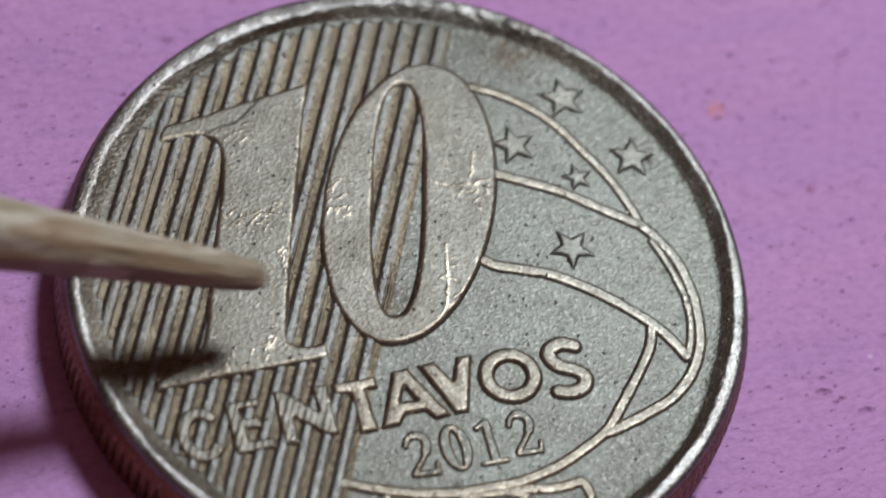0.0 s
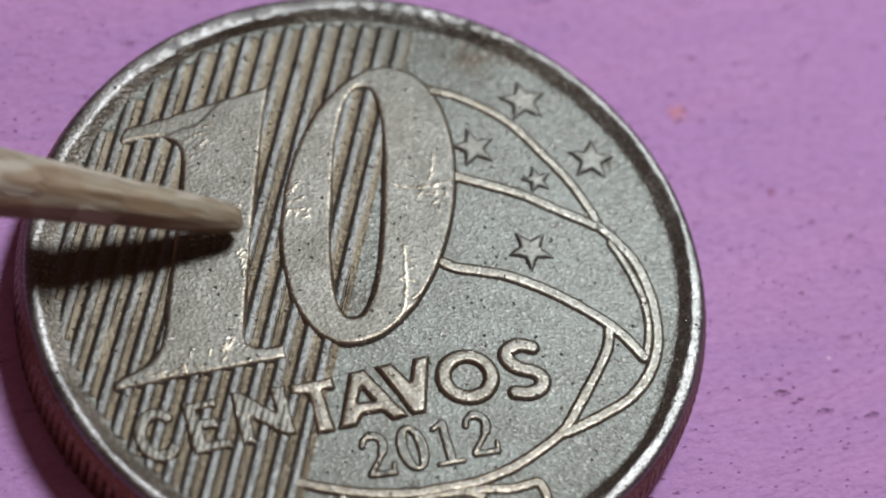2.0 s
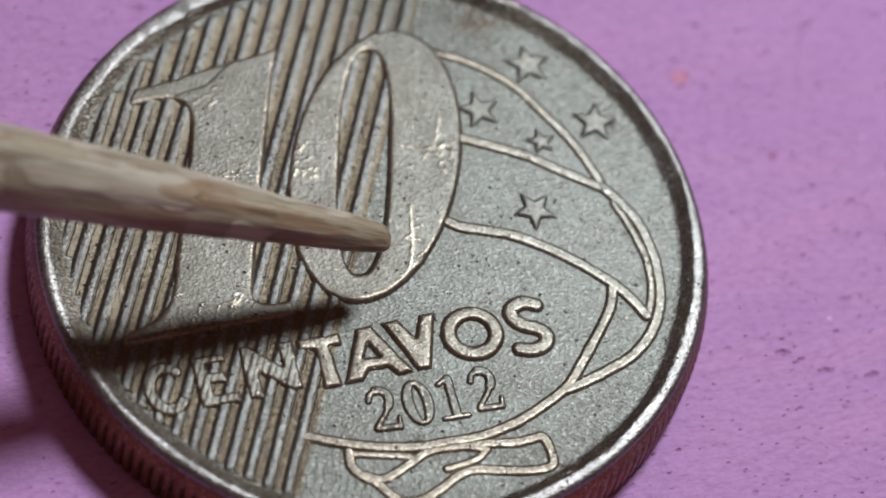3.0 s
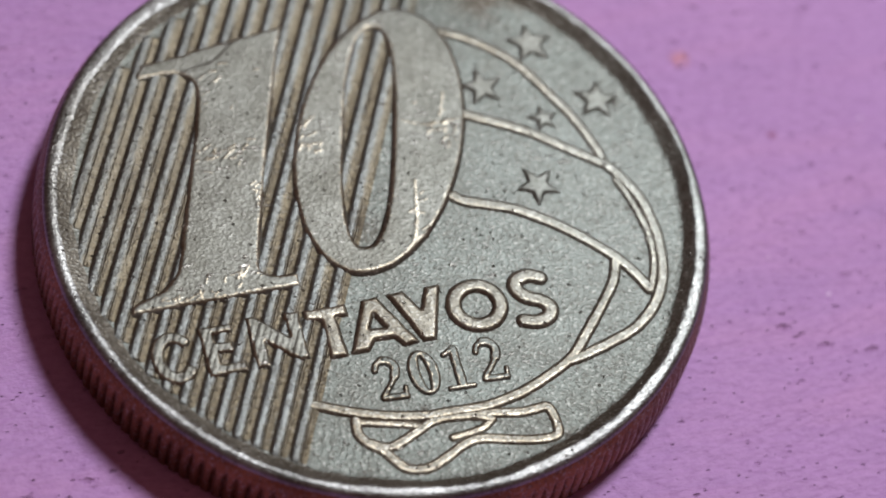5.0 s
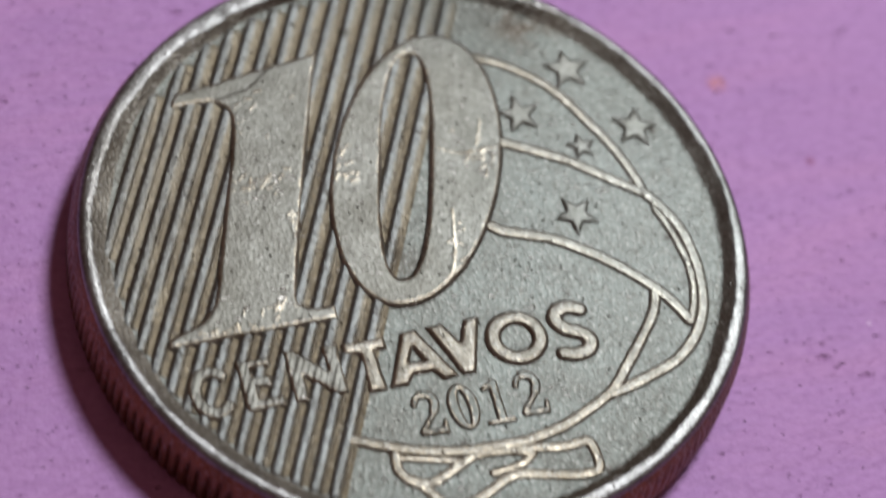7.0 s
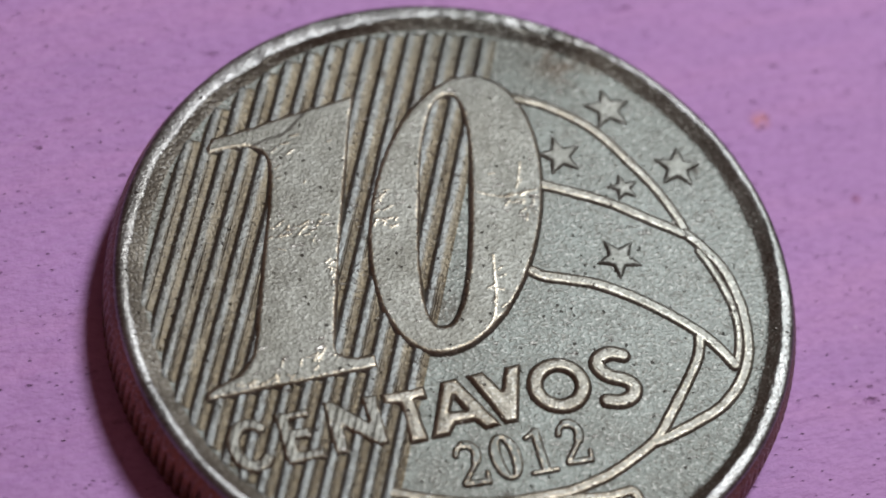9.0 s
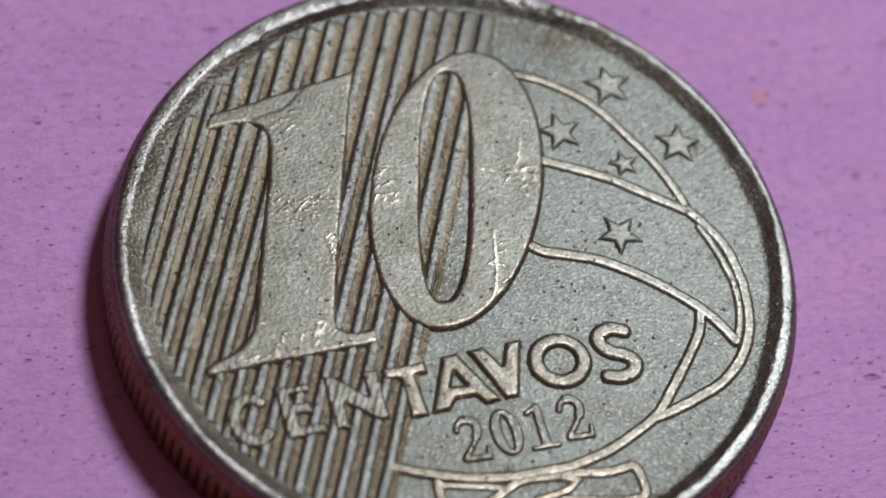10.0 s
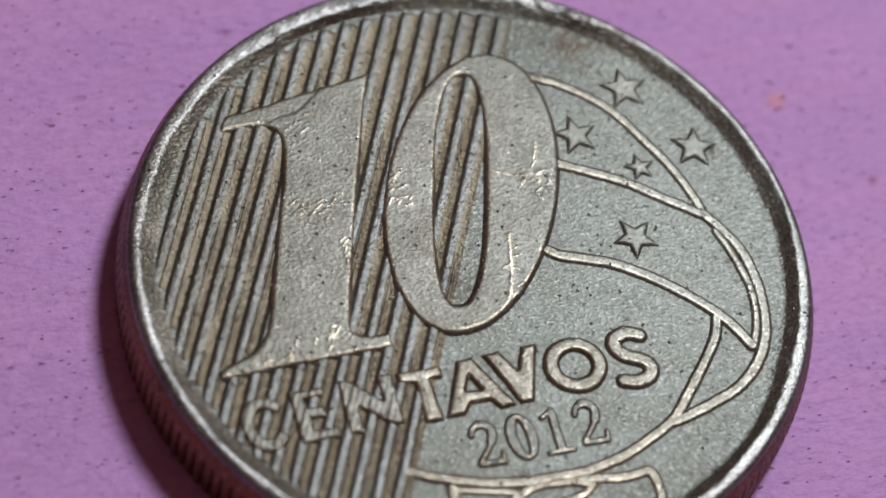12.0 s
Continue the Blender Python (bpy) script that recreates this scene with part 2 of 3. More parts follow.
# ---- mesh helpers ----
def mesh_part(name, verts, faces, material, parent, label="", smooth=True):
    """One mesh, given in millimetres, as a part under its thing."""
    me = bpy.data.meshes.new(name)
    me.from_pydata([tuple(v) for v in np.asarray(verts, float) * MM], [], [tuple(f) for f in faces])
    me.materials.append(material)
    if smooth:
        me.polygons.foreach_set("use_smooth", [True] * len(me.polygons))
    me.update()
    ob = new(name, me)
    ob.parent = parent
    if label:
        tagged(ob, label)
    return ob


def spline(points, closed=False, steps=10):
    """A smooth line through the points."""
    p = np.array(points, float)
    if closed:
        p = np.vstack([p[-1], p, p[:2]])
    else:
        p = np.vstack([2 * p[0] - p[1], p, 2 * p[-1] - p[-2]])
    t = np.linspace(0, 1, steps, endpoint=False)[:, None]
    out = []
    for a, b, c, d in zip(p[:-3], p[1:-2], p[2:-1], p[3:]):
        out.append(0.5 * (2 * b + (c - a) * t + (2 * a - 5 * b + 4 * c - d) * t**2 + (3 * b - a - 3 * c + d) * t**3))
    out = np.vstack(out)
    return out if closed else np.vstack([out, p[-2]])


def to_line(x, y, line):
    """Distance from points to an open line."""
    best = np.full(x.shape, 1e9)
    for (ax, ay), (bx, by) in zip(line[:-1], line[1:]):
        dx, dy = bx - ax, by - ay
        t = np.clip(((x - ax) * dx + (y - ay) * dy) / (dx * dx + dy * dy + 1e-12), 0, 1)
        best = np.minimum(best, np.hypot(x - ax - t * dx, y - ay - t * dy))
    return best


def to_shape(x, y, ring):
    """Signed distance to a closed outline, negative inside."""
    ring = np.asarray(ring, float)
    inside = np.zeros(x.shape, bool)
    for (ax, ay), (bx, by) in zip(ring, np.roll(ring, -1, 0)):
        if ay != by:
            inside ^= ((ay > y) != (by > y)) & (x < (bx - ax) * (y - ay) / (by - ay) + ax)
    far = to_line(x, y, np.vstack([ring, ring[:1]]))
    return np.where(inside, -far, far)


FIELD = 1.94  # height of the coin's flat field
waves = np.random.RandomState(4).uniform(-1, 1, (14, 3))


def uneven(x, y, size, seed=0.0):
    """A gentle random swell, about -1 to 1."""
    total = 0
    for n, (a, b, c) in enumerate(waves):
        total = total + np.sin((a * x + b * y) * 6.28 / size * (0.6 + 0.08 * n) + 9 * c + seed + n)
    return total / 5.0


def relief(name, reach, box, height, slope, material, parent, label="", step=0.032, dome=0.0, extra=None, lit_width=0.045):
    """A struck, rounded relief: reach(x, y) is the signed distance to its outline in millimetres."""
    x0, y0, x1, y1 = box
    xs, ys = np.arange(x0, x1 + step, step), np.arange(y0, y1 + step, step)
    x, y = np.meshgrid(xs, ys)
    height = 0.68 * height
    d = -reach(x, y) + 0.007 * uneven(x, y, 0.9)
    # steep at the foot, easing over a rounded brink
    u = np.clip(d / (1.5 * slope) + 0.24, 0, 1)
    rise = 1 - (1 - u) ** 2.4
    top = height + 0.006 * uneven(x, y, 1.7, 2.0)
    if dome:
        top = top + dome * np.clip(d / 0.25, 0, 1) ** 0.7
    if extra is not None:
        top = top + extra(x, y)
    z = FIELD - 0.005 + (top + 0.005) * rise
    used = u > 0
    cell = used[:-1, :-1] | used[1:, :-1] | used[:-1, 1:] | used[1:, 1:]
    near = np.zeros(used.shape, bool)
    near[:-1, :-1] |= cell
    near[1:, :-1] |= cell
    near[:-1, 1:] |= cell
    near[1:, 1:] |= cell
    number = np.full(used.shape, -1)
    number[near] = np.arange(near.sum())
    r, c = np.nonzero(cell)
    faces = np.stack([number[r, c], number[r, c + 1], number[r + 1, c + 1], number[r + 1, c]], 1)
    ob = mesh_part(name, np.stack([x[near], y[near], z[near]], 1), faces.tolist(), material, parent, label)
    if lit_width:
        # a highlight along the brink and on creases, painted in with a paler metal
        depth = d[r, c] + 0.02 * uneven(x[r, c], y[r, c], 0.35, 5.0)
        brink = (depth > 0.10 * slope) & (depth < 0.45 * slope + lit_width)
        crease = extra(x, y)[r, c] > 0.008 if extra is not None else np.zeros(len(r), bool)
        ob.data.materials.append(EDGE_HIGHLIGHT)
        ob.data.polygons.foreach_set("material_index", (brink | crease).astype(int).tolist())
    return ob


def box_of(points, margin=0.45):
    p = np.asarray(points, float)
    return (*(p.min(0) - margin), *(p.max(0) + margin))


def ridge(name, lines, half, height, parent, slope=0.09, dome=0.0, label="", step=0.03, lit_width=0.05, material=None):
    """A raised line or sign made of strokes of one width."""
    lines = [np.asarray(line, float) for line in lines]
    half = half + 0.02

    def reach(x, y):
        return np.minimum.reduce([to_line(x, y, line) for line in lines]) - half

    return relief(name, reach, box_of(np.vstack(lines), half + 0.2), height, slope, material or GOLD, parent, label, step, dome, lit_width=lit_width)


def arc(cx, cy, rx, ry, start, end, steps=28):
    a = np.radians(np.linspace(start, end, steps))
    return np.stack([cx + rx * np.cos(a), cy + ry * np.sin(a)], 1)


# ---- setting: the card ----
def build_card():
    bm = bmesh.new()
    bmesh.ops.create_grid(bm, x_segments=42, y_segments=30, size=1)
    for v in bm.verts:
        v.co.x, v.co.y = v.co.x * 0.21, v.co.y * 0.1485
        r = v.co.length
        v.co.z = 0.0002 * noise.noise(v.co * 22) * min(1.0, max(0.0, (r - 0.03) / 0.05))
    ring = bmesh.ops.extrude_face_region(bm, geom=bm.faces[:])
    for g in ring["geom"]:
        if isinstance(g, bmesh.types.BMVert):
            g.co.z -= 0.0012
    bmesh.ops.recalc_face_normals(bm, faces=bm.faces[:])
    me = bpy.data.meshes.new("ground")
    bm.to_mesh(me)
    bm.free()
    me.materials.append(CARD)
    ob = new("ground", me)
    tagged(ob, "lavender purple card with dark flecks and an orange stain", "card", kind="structure")


build_card()


# ---- the coin ----
def ring_mesh(profile, turns, wave=None):
    """Verts and faces of a turned profile; wave(row, angle) moves a row's radius."""
    verts, faces = [], []
    a = np.linspace(0, 2 * math.pi, turns, endpoint=False)
    for n, (r, z) in enumerate(profile):
        rr = r + (wave(n, a) if wave else 0 * a)
        verts.append(np.stack([rr * np.cos(a), rr * np.sin(a), np.full(turns, z) if np.isscalar(z) else z], 1))
    rows = len(profile)
    for n in range(rows - 1):
        for k in range(turns):
            j = (k + 1) % turns
            faces.append((n * turns + k, n * turns + j, (n + 1) * turns + j, (n + 1) * turns + k))
    return np.vstack(verts), faces


def build_coin():
    coin = new("coin")
    tagged(coin, "worn bronze ten centavos coin with reeded edge lying on purple card", "coin")

    # rim and field: the rim's inner slope is broad on one side and narrow on the other
    turns = 480
    crest_at = ((-180, 9.66), (-130, 9.67), (-90, 9.62), (-40, 9.56), (-18, 9.58), (5, 9.72), (40, 9.72), (62, 9.58), (100, 9.36), (135, 9.48), (180, 9.66))
    foot_at = ((-180, 8.98), (-130, 9.10), (-90, 9.20), (-40, 9.16), (-18, 9.14), (5, 9.14), (40, 9.12), (62, 9.04), (100, 9.02), (135, 8.96), (180, 8.98))
    outside = [(9.99, 1.98), (9.978, 2.050), (9.948, 2.115), (9.89, 2.163), (9.81, 2.190)]
    slope = [(-0.12, 2.197), (0.0, 2.186), (0.10, 2.158), (0.25, 2.112), (0.42, 2.062), (0.60, 2.010), (0.78, 1.966), (0.92, 1.946), (1.10, FIELD)]
    flat = [(8.6, FIELD), (8.0, FIELD), (6.0, FIELD), (4.0, FIELD), (2.0, FIELD), (0.4, FIELD)]
    profile = outside + [(0.0, z) for _, z in slope] + flat

    def ragged(a, seed):
        # uneven wear along the rim, a few hundredths of a millimetre
        rng = np.random.RandomState(seed)
        full = np.linspace(0, 2 * math.pi, 241)
        rough, broad = rng.uniform(-0.03, 0.03, 241), rng.uniform(-0.05, 0.05, 41)
        return np.interp(a, full, rough) + np.interp(a, full[::6], broad)

    def crest(n, a):
        k = n - len(outside)
        if not 0 <= k < len(slope):
            return 0 * a
        deg = np.degrees(np.angle(np.exp(1j * a)))
        top, foot = np.interp(deg, *zip(*crest_at)), np.interp(deg, *zip(*foot_at))
        return top + 0.9 * ragged(a, 3) + (foot - top + 1.2 * ragged(a, 11) - 0.9 * ragged(a, 3)) * slope[k][0]

    verts, faces = ring_mesh(profile, turns, crest)
    ang = np.arctan2(verts[:, 1], verts[:, 0])
    rad = np.hypot(verts[:, 0], verts[:, 1])
    lip = np.clip(1 - np.abs(rad - 9.75) / 0.4, 0, 1)
    row = np.arange(len(verts)) // turns
    verts[:, 2] += lip * 0.012 * (np.sin(7 * ang + 1) * 0.5 + np.sin(23 * ang) * 0.35 + np.sin(61 * ang + 2) * 0.15)
    # knocks have roughened the crest
    knocked = (1.3 * np.exp(-(((np.degrees(ang) - 60) / 15) ** 2)) + 0.5 * np.exp(-(((np.degrees(ang) - 105) / 28) ** 2)) + 0.45 * np.exp(-(((np.degrees(ang) + 35) / 32) ** 2))) * ((row > 3) & (row < 8))
    verts[:, 2] += knocked * np.random.RandomState(8).uniform(-0.055, 0.025, len(verts))
    last = (len(profile) - 1) * turns
    faces.append(tuple(last + k for k in range(turns)))
    deepest = np.array([max(row[i] for i in f) for f in faces])
    mesh_part("field", verts, [f for f, d in zip(faces, deepest) if d > 11], METAL, coin)
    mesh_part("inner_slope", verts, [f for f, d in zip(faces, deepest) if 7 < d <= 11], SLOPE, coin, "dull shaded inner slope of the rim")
    mesh_part("rim", verts, [f for f, d in zip(faces, deepest) if d <= 7], BRIGHT, coin, "worn bright raised rim")

    # reeded side
    reeds, per = 176, 8
    side = [(9.95, 0.0), (10.12, 0.05), (10.20, 0.14), (10.23, 0.26), (10.23, 0.8), (10.22, 1.25), (10.19, 1.45), (10.14, 1.65), (10.08, 1.80), (10.03, 1.91), (9.99, 1.98)]
    deep = [0, 0.2, 0.7, 1, 1, 1, 0.5, 0.08, 0, 0, 0]

    def groove(n, a):
        w = 0.5 - 0.5 * np.cos(a * reeds)
        return -0.19 * deep[n] * w**5

    verts, faces = ring_mesh(side, reeds * per, groove)
    faces.append(tuple(reversed(range(reeds * per))))
    mesh_part("reeded_edge", verts, faces, DULL, coin, "darker reeded edge with fine upright grooves")

    # slanted stripes: rounded ridges between narrow grooves
    along, across = np.array([0.466, 0.885]), np.array([0.885, -0.466])
    for k in range(15):
        s = -0.64 - 0.569 * k
        reach, foot = math.sqrt(max(9.04**2 - s * s, 0.01)), math.sqrt(max(9.25**2 - s * s, 0.01))
        if reach < 1.0:
            continue
        b = np.concatenate([np.linspace(-0.2845, -0.14, 12), np.linspace(-0.11, 0.02, 5), np.linspace(0.04, 0.2845, 18)])
        a = np.concatenate([np.linspace(-foot, -foot + 0.3, 8)[:-1], np.linspace(-foot + 0.3, reach - 0.3, int(reach * 22)), np.linspace(reach - 0.3, reach, 8)[1:]])
        aa, bb = np.meshgrid(a, b)
        wear = 1 + 0.05 * uneven(aa + 3 * k, bb * 2, 0.5, k) + 0.03 * uneven(aa + k, bb * 3, 0.23, 3)
        up, lee = np.clip((bb + 0.2845) / 0.165, 0, 1), np.clip((bb + 0.06) / 0.3445, 0, 1)
        shape = 1.6 * up * up * (3 - 2 * up) - 0.6 - 1.6 * lee**1.9
        # a ragged second furrow, worn into the die, deepest where the flutes are longest
        ragged = np.clip(0.75 - 0.09 * (aa + 1.0) + 0.55 * uneven(aa, 0 * aa + 2.0 * k, 2.6, k), 0, 1.2)
        shape = shape - 0.62 * ragged * np.exp(-(((bb - 0.070 - 0.016 * uneven(aa, 0 * aa + k, 0.45, k)) / 0.032) ** 2))
        shape = shape + 0.26 * ragged * np.exp(-(((bb - 0.135) / 0.035) ** 2)) * (1 + 0.8 * uneven(aa, bb, 0.22, k))
        end = np.clip(np.minimum(reach - aa, foot + aa) / 0.16, 0, 1) ** 0.5
        z = FIELD + 0.002 + (0.041 if k < 13 else 0.033) * np.maximum(shape + 0.6, 0) * end * wear
        z = np.where(end <= 0, FIELD - 0.03, z)
        bb2 = bb + 0.006 * uneven(aa, 0 * aa + k, 2.0)
        x = aa * along[0] + (s + bb2) * across[0]
        y = aa * along[1] + (s + bb2) * across[1]
        rows, cols = aa.shape
        faces = [(r * cols + c, (r + 1) * cols + c, (r + 1) * cols + c + 1, r * cols + c + 1) for r in range(rows - 1) for c in range(cols - 1)]
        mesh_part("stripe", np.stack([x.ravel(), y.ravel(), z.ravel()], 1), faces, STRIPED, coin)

    # the large figure one
    one = np.vstack([
        [(-6.02, 6.02), (-5.77, 6.33), (-4.67, 6.46), (-3.20, 6.72), (-1.12, 6.99), (-1.46, 6.20), (-2.22, 4.17), (-3.03, 1.97), (-3.76, -0.14)],
        spline([(-4.13, -1.30), (-4.10, -1.60), (-3.75, -1.77), (-3.10, -1.83)], steps=5),
        [(-3.14, -2.28), (-8.20, -2.29)],
        spline([(-8.14, -2.02), (-7.75, -1.84), (-7.21, -1.67), (-6.77, -1.35), (-6.43, -0.85), (-6.03, 0.23), (-5.18, 2.60), (-4.75, 3.73), (-4.42, 4.85), (-4.42, 5.42), (-4.72, 5.72), (-5.36, 5.82), (-6.04, 5.76)], steps=5),
    ])

    # nicks in clusters, where other coins have struck the raised figures
    rng = np.random.RandomState(12)
    nicks = []
    for cx, cy, wide, tall, count in ((-4.33, 2.69, 0.55, 0.40, 20), (-3.35, 1.10, 0.30, 0.45, 14), (-6.0, -2.05, 1.00, 0.10, 20), (-4.5, -1.60, 0.70, 0.12, 12), (-1.55, 2.90, 0.35, 1.20, 22), (2.64, 2.30, 0.40, 0.80, 16), (-3.7, 4.80, 0.60, 0.70, 8), (1.1, -0.60, 0.35, 0.80, 10)):
        for _ in range(count):
            px, py, turn, long = cx + wide * rng.randn() * 0.7, cy + tall * rng.randn() * 0.7, 0.35 + 0.45 * rng.randn(), rng.uniform(0.05, 0.16)
            nicks.append((px, py, long * math.cos(turn), long * math.sin(turn), rng.uniform(0.008, 0.017)))

    def struck(x, y):
        total = np.zeros(x.shape)
        for px, py, dx, dy, high in nicks:
            near = np.hypot(x - px, y - py) < 0.35
            if near.any():
                total[near] = np.maximum(total[near], high * np.exp(-((to_line(x[near], y[near], [(px - dx, py - dy), (px + dx, py + dy)]) / 0.036) ** 2)))
        return total

    def flag(x, y):
        d = (-0.447 * (x + 3.3) + 0.894 * (y - 6.32)) + 0.10 * np.sin(3.1 * x)
        left = np.clip((d + 0.05) / 0.10, 0, 1) * np.clip((y - 5.2) / 0.4, 0, 1)
        return struck(x, y) - 0.022 * left

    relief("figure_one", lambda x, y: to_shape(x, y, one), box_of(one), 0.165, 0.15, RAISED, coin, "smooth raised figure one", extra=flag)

    # the large figure nought, a slanted oval with a long slanted opening
    def oval(cx, cy, rx, ry, lean, power):
        a = np.linspace(0, 2 * math.pi, 96, endpoint=False)
        c, s = np.cos(a), np.sin(a)
        px, py = rx * np.sign(c) * np.abs(c) ** (2 / power), ry * np.sign(s) * np.abs(s) ** (2 / power)
        return np.stack([cx + px + lean * py, cy + py], 1)

    outer, inner = oval(0.68, 2.38, 2.74, 4.66, 0.35, 2.0), oval(0.36, 2.50, 0.79, 3.86, 0.318, 2.5)
    groove_line = spline([(1.24, 0.60), (1.04, -0.22), (0.83, -0.95), (0.54, -1.53), (0.06, -1.93)])
    crack = spline([(1.48, 2.81), (1.82, 2.63), (2.24, 2.49), (2.85, 2.53), (3.30, 2.53)])
    split = spline([(3.08, 3.58), (2.86, 3.08), (2.67, 2.71)])

    def marks(x, y):
        swell = 0.011 * np.exp(-(to_line(x, y, groove_line) / 0.06) ** 2)
        return struck(x, y) + swell + 0.010 * np.exp(-(np.minimum(to_line(x, y, crack), to_line(x, y, split)) / 0.05) ** 2)

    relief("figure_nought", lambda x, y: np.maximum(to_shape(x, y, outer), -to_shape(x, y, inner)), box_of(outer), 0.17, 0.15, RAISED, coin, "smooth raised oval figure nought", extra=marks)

    # bands of the globe
    ridge("globe_band", [spline([(3.35, 6.10), (4.03, 5.78), (4.57, 5.46), (5.46, 4.66), (6.02, 3.83), (6.46, 2.89), (6.89, 1.91), (7.19, 0.78), (7.26, 0.15)])], 0.13, 0.085, coin)
    ridge("globe_band", [spline([(3.30, 2.82), (3.65, 2.67), (4.63, 2.12), (5.39, 1.65), (6.17, 1.00), (6.89, 0.42), (7.26, 0.12)])], 0.15, 0.10, coin)
    ridge("globe_band", [spline([(2.25, -0.10), (2.61, -0.37), (3.83, -0.85), (4.62, -1.36), (5.44, -2.05), (6.27, -2.94), (6.77, -3.67), (7.09, -4.42)])], 0.16, 0.10, coin)
    ridge("globe_outline", [spline([(7.24, 0.20), (7.59, -0.44), (7.94, -1.30), (8.01, -2.44), (7.86, -3.43), (7.60, -4.21), (7.13, -4.93), (6.54, -5.45), (5.88, -5.79), (4.52, -6.20), (3.90, -6.30)])], 0.15, 0.10, coin)
    ridge("globe_outline", [spline([(7.42, -0.50), (7.60, -1.19), (7.74, -2.21), (7.70, -3.00), (7.50, -3.74), (7.20, -4.36)])], 0.10, 0.080, coin)
    ridge("globe_outline", [spline([(6.45, -3.22), (6.15, -3.88), (5.71, -4.44), (5.08, -5.12), (4.70, -5.52), (3.98, -6.22), (3.00, -6.71), (2.13, -7.03), (1.18, -7.22), (0.60, -7.24), (-0.27, -7.20), (-0.87, -7.17), (-2.05, -6.91), (-3.10, -6.52), (-3.90, -6.15)])], 0.14, 0.095, coin)

    # ribbon
    ridge("ribbon_outline", [spline([(-2.84, -6.90), (-2.88, -7.34), (-2.68, -7.70), (-2.34, -8.00), (-2.10, -8.38), (-1.82, -8.70), (-1.26, -8.80), (-0.57, -8.57), (0.03, -8.28), (0.56, -8.23), (1.64, -8.50), (2.34, -8.62), (2.75, -8.55), (2.84, -8.20), (2.81, -7.77), (2.69, -7.61), (2.39, -7.63), (1.93, -7.64), (1.23, -7.51), (0.80, -7.45)])], 0.125, 0.075, coin, slope=0.085)
    ridge("ribbon_fold", [spline([(-2.66, -7.68), (-2.38, -7.86), (-2.08, -7.93), (-1.74, -7.84), (-1.23, -7.62), (-0.64, -7.38), (0.01, -7.37), (0.65, -7.49), (1.02, -7.66)])], 0.125, 0.075, coin, slope=0.085)
    ridge("ribbon_fold", [spline([(1.02, -7.70), (0.66, -7.91), (0.22, -7.98), (-0.26, -8.02)]), spline([(-2.80, -6.98), (-2.10, -7.16), (-1.50, -7.32), (-1.10, -7.46)])], 0.09, 0.065, coin, slope=0.085)

    # five stars
    for cx, cy, size, turn in ((6.43, 4.97, 0.76, -4), (4.39, 3.62, 0.71, 0), (5.93, 2.11, 0.47, 0), (4.96, -0.23, 0.70, 21), (7.83, 2.47, 0.74, -18)):
        a = np.radians(90 + turn + 36 * np.arange(10))
        r = np.where(np.arange(10) % 2, 0.46, 1.0) * size
        star = np.stack([cx + r * np.cos(a), cy + r * np.sin(a)], 1)
        relief("star", lambda x, y: to_shape(x, y, star), box_of(star, 0.2), 0.115, 0.10, RAISED, coin, step=0.025, lit_width=0.0)

    # lettering: square-cut capitals; the first three, struck over the flutes, are half worn away
    def flutes(x, y):
        s = (0.885 * x - 0.466 * y + 0.64) / 0.569
        place = np.abs(s - np.round(s) + 0.02)
        return -0.024 * np.exp(-(((place - 0.5) / 0.10) ** 2)) - 0.010 * np.exp(-(((place - 0.16) / 0.07) ** 2))

    def ring(cx, cy, rx, ry):
        return arc(cx, cy, rx, ry, 0, 352, 46)

    blocks = {
        "E": [[(-6.48, -3.06), (-5.45, -3.08), (-5.50, -3.37), (-6.07, -3.37), (-6.07, -3.64), (-5.60, -3.66), (-5.60, -4.00), (-6.06, -4.00), (-6.06, -4.36), (-5.36, -4.39), (-5.36, -4.71), (-6.52, -4.72)]],
        "N": [[(-5.06, -2.98), (-4.76, -3.02), (-3.94, -3.86), (-3.93, -3.07), (-3.46, -3.09), (-3.54, -4.66), (-3.83, -4.71), (-4.66, -3.92), (-4.70, -4.73), (-5.12, -4.71)]],
        "T": [[(-3.33, -3.11), (-2.07, -3.13), (-2.07, -3.50), (-2.44, -3.51), (-2.44, -4.80), (-2.97, -4.80), (-2.88, -3.53), (-3.36, -3.47)]],
        "A": [[(-1.53, -3.12), (-1.09, -3.09), (-0.28, -4.78), (-0.74, -4.82), (-0.95, -4.50), (-1.54, -4.47), (-1.80, -4.78), (-2.30, -4.76)], [(-1.33, -3.62), (-1.12, -4.13), (-1.58, -4.08)]],
        "V": [[(-0.74, -3.08), (-0.27, -3.06), (0.10, -3.76), (0.44, -3.04), (0.87, -3.05), (0.25, -4.79), (-0.12, -4.79)]],
        "O": [ring(1.78, -3.95, 0.93, 0.89), ring(1.79, -3.94, 0.48, 0.45)],
    }
    for letter, (outline, *holes) in blocks.items():
        def reach(x, y):
            return np.maximum.reduce([to_shape(x, y, outline)] + [-to_shape(x, y, hole) for hole in holes])

        low = letter in "EN"
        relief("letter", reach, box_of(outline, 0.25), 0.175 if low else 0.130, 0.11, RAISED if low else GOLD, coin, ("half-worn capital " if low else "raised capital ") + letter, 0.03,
               dome=0.0 if low else 0.020, extra=flutes if low else None, lit_width=0.03 if low else 0.06)
    curl = arc(-7.32, -3.88, 0.50, 0.67, 48, 312)
    relief("letter", lambda x, y: to_line(x, y, curl) - 0.20, box_of(curl, 0.45), 0.17, 0.11, RAISED, coin, "half-worn capital C", 0.03, extra=flutes, lit_width=0.03)
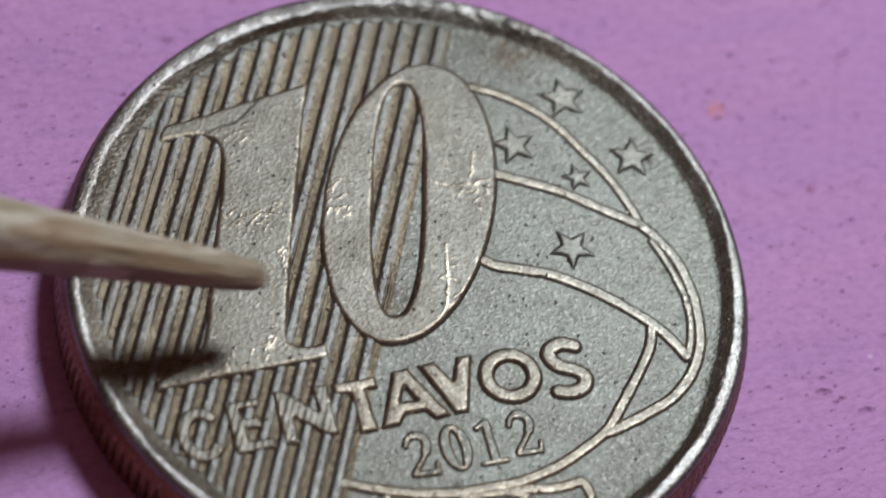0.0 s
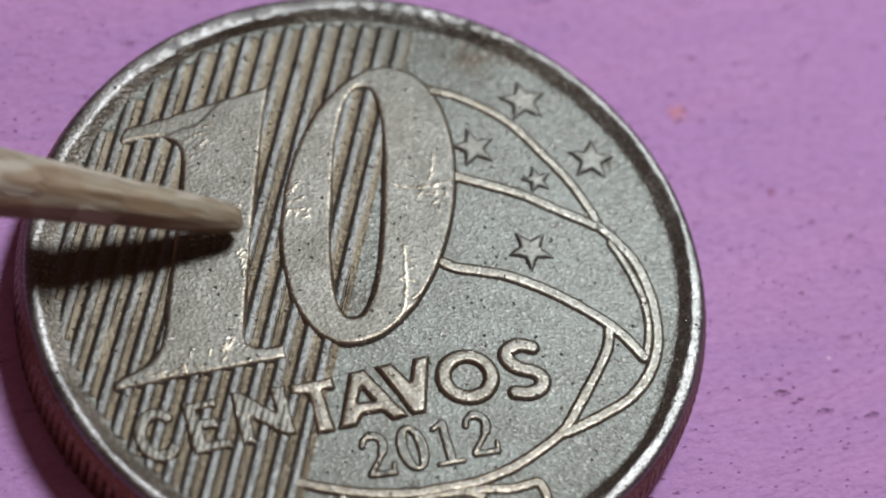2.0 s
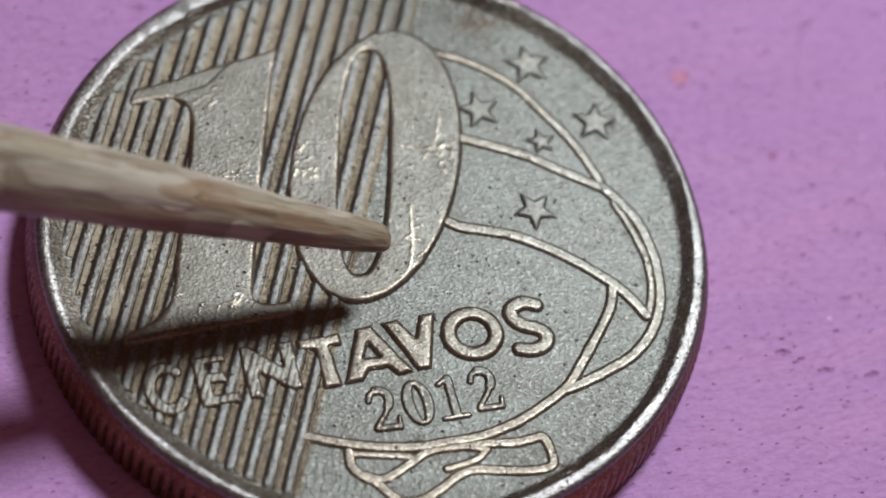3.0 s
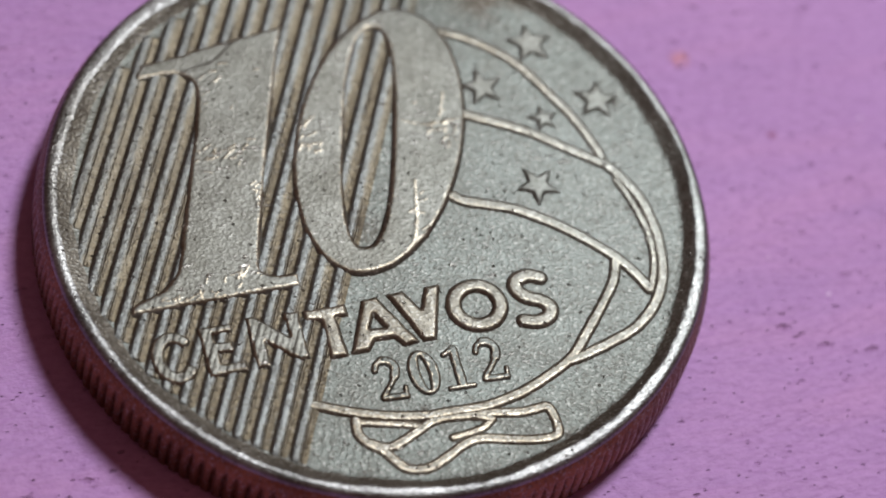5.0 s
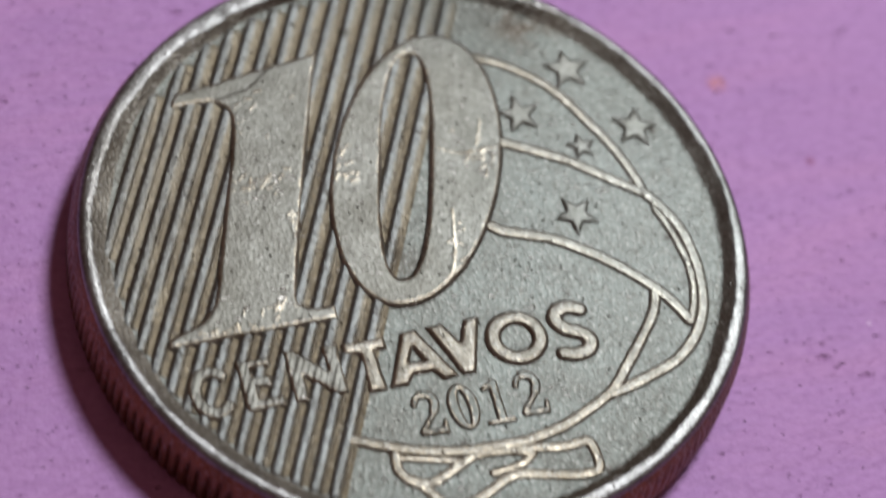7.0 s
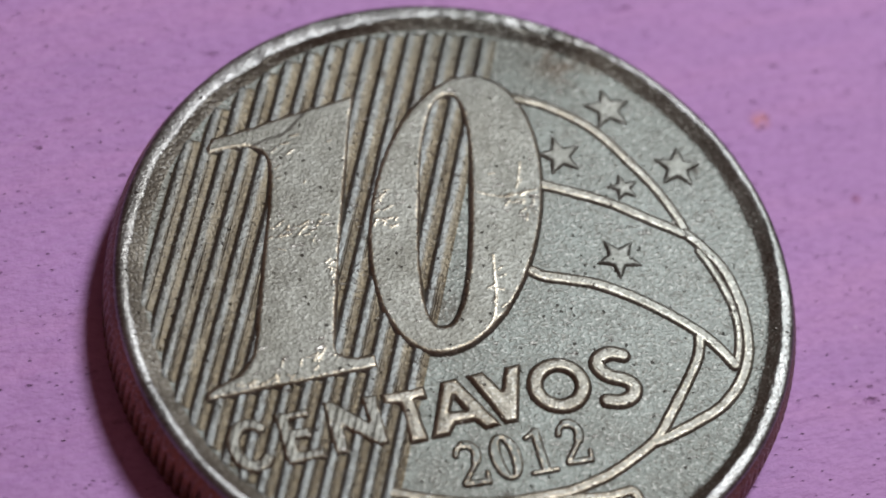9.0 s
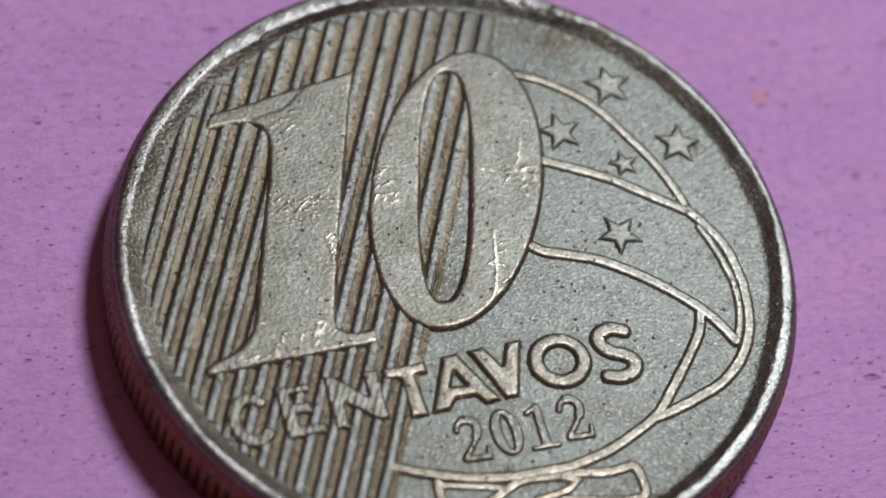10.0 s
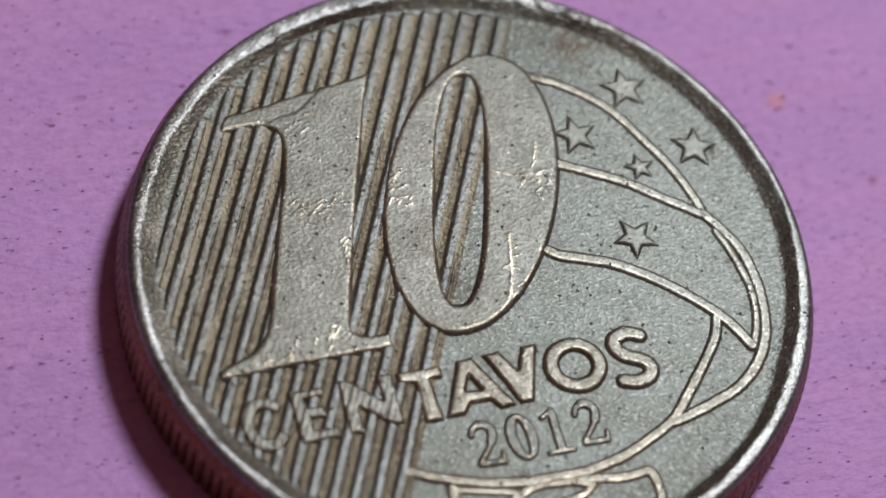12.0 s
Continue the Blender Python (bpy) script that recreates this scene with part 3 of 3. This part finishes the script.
    ridge("letter", [spline([(3.93, -3.40), (3.58, -3.26), (3.20, -3.36), (3.10, -3.64), (3.32, -3.98), (3.70, -4.17), (3.92, -4.44), (3.78, -4.74), (3.40, -4.84), (3.00, -4.74)])], 0.205, 0.120, coin, slope=0.11, dome=0.020, step=0.03, label="raised capital S", lit_width=0.06)

    # the year, in low figures of thick and thin strokes
    def figure(strokes, label):
        strokes = [(np.asarray(line, float), half) for line, half in strokes]

        def reach(x, y):
            return np.minimum.reduce([to_line(x, y, line) - half for line, half in strokes])

        relief("year_figure", reach, box_of(np.vstack([line for line, _ in strokes]), 0.35), 0.095, 0.075, METAL, coin, label, 0.025, lit_width=0.03)

    def two(x):
        bowl = spline([(x + 0.06, -5.46), (x + 0.16, -5.26), (x + 0.40, -5.17), (x + 0.62, -5.32), (x + 0.64, -5.58), (x + 0.46, -5.90), (x + 0.10, -6.30)])
        return [(bowl[:22], 0.085), (bowl[18:46], 0.135), (bowl[44:], 0.085), ([(x + 0.08, -6.37), (x + 0.74, -6.42)], 0.10), ([(x + 0.74, -6.42), (x + 0.80, -6.14)], 0.06)]

    def tube(x, y):
        return np.maximum(to_shape(x, y, ring(-0.45, -5.80, 0.45, 0.74)), -to_shape(x, y, ring(-0.44, -5.83, 0.115, 0.56)))

    figure(two(-1.90), "low figure two")
    relief("year_figure", tube, (-1.1, -6.8, 0.2, -4.8), 0.095, 0.075, METAL, coin, "low figure nought", 0.025, lit_width=0.03)
    figure([([(0.60, -5.24), (0.54, -6.42)], 0.135), ([(0.28, -5.36), (0.60, -5.20)], 0.075), ([(0.16, -6.47), (0.88, -6.50)], 0.075)], "low figure one")
    figure(two(1.18), "low figure two")
    return coin


build_coin()


# ---- the wooden pick ----
def build_pick():
    pick = new("wooden_pick")
    tagged(pick, "pale split bamboo pick with a blunt worn tip", "stick")
    rng = random.Random(5)
    stations = [(0.0, 0.10), (0.05, 0.24), (0.18, 0.36), (0.5, 0.45), (1.3, 0.55), (2.7, 0.65), (4.0, 0.73), (4.15, 0.79), (5.2, 0.80), (5.35, 0.85), (6.0, 0.86), (7.5, 0.97), (9.2, 1.08), (11.0, 1.17), (14.0, 1.24), (20.0, 1.27), (30.0, 1.28), (45.0, 1.28), (60.0, 1.27), (74.0, 1.25), (75.0, 1.0)]
    s_all = np.concatenate([np.linspace(0, 0.5, 7), np.arange(0.75, 20.0, 0.25), np.arange(20.5, 75.1, 1.5)])
    stations = list(zip(s_all, np.interp(s_all, *zip(*stations))))
    sides = 40
    facet = [1 + rng.uniform(-0.05, 0.05) for _ in range(sides)]
    verts, faces = [], []
    for n, (s, r) in enumerate(stations):
        for k in range(sides):
            a = 2 * math.pi * k / sides
            flat = 1 - 0.07 * abs(math.sin(2.5 * a + 0.5 * math.sin(s * 0.35))) + 0.025 * math.sin(9 * a + 0.7 * s)
            long = noise.noise((s * 0.22, 2.2 * math.cos(a), 2.2 * math.sin(a))) + 0.6 * noise.noise((s * 0.5, 6 * math.cos(a), 6 * math.sin(a) + 9))
            rr = r * flat * (1 + 0.35 * (facet[k] - 1)) * (1 + 0.045 * long * min(1.0, s / 0.5))
            verts.append((s + (0.06 * math.sin(a) if n < 3 else 0), rr * math.cos(a), rr * math.sin(a)))
    for n in range(len(stations) - 1):
        for k in range(sides):
            j = (k + 1) % sides
            faces.append((n * sides + k, (n + 1) * sides + k, (n + 1) * sides + j, n * sides + j))
    faces.append(tuple(range(sides)))
    faces.append(tuple(reversed(range((len(stations) - 1) * sides, len(stations) * sides))))
    cut = 7 * sides
    mesh_part("worn_tip", verts, [f for f in faces if max(f) < cut + sides], WOOD, pick, "blunt grey worn tip")
    mesh_part("shaft", verts, [f for f in faces if max(f) >= cut + sides], WOOD, pick)
    return pick


pick = build_pick()


def motions():
    """The pick taps its way over the coin, then is drawn away and laid on the card."""
    rows = [
        (0.0, -4.83, -0.74, 4.44, 168.6, 17.9), (0.2, -6.35, 1.55, 2.55, 167.8, 17.4), (0.5, -6.23, 3.50, 2.32, 168.5, 17.9), (0.7, -6.38, 5.48, 2.32, 166.6, 14.4),
        (1.0, -5.40, 6.25, 2.32, 167.1, 12.8), (1.2, -4.46, 5.76, 3.02, 168.1, 12.2), (1.5, -4.07, 5.70, 2.34, 170.7, 18.2), (1.7, -3.92, 5.41, 2.34, 171.2, 19.8),
        (2.0, -3.34, 2.04, 2.67, 171.5, 20.2), (2.2, -2.24, -0.12, 2.34, 168.1, 18.7), (2.5, -0.96, -3.43, 2.34, 167.9, 20.3), (2.7, -0.76, -3.96, 2.34, 168.9, 21.7),
        (3.0, -0.36, -1.66, 4.17, 171.3, 21.9), (3.3, -0.76, -2.98, 2.34, 170.5, 22.9), (3.5, -2.92, -5.07, 4.95, 166.4, 17.5), (3.7, -5.38, -8.52, 4.65, 166.2, 20.3),
        (4.1, -13.0, -14.5, 6.5, 166.0, 19.0), (4.6, -27.0, -18.0, 8.0, 167.0, 12.0), (5.3, -48.0, -16.0, 1.3, 168.0, 0.0), (12.0, -48.0, -16.0, 1.3, 168.0, 0.0),
    ]
    walk(pick, [(t, pose(x * MM, y * MM, z * MM, 0, -rise, turn)) for t, x, y, z, turn, rise in rows])


motions()
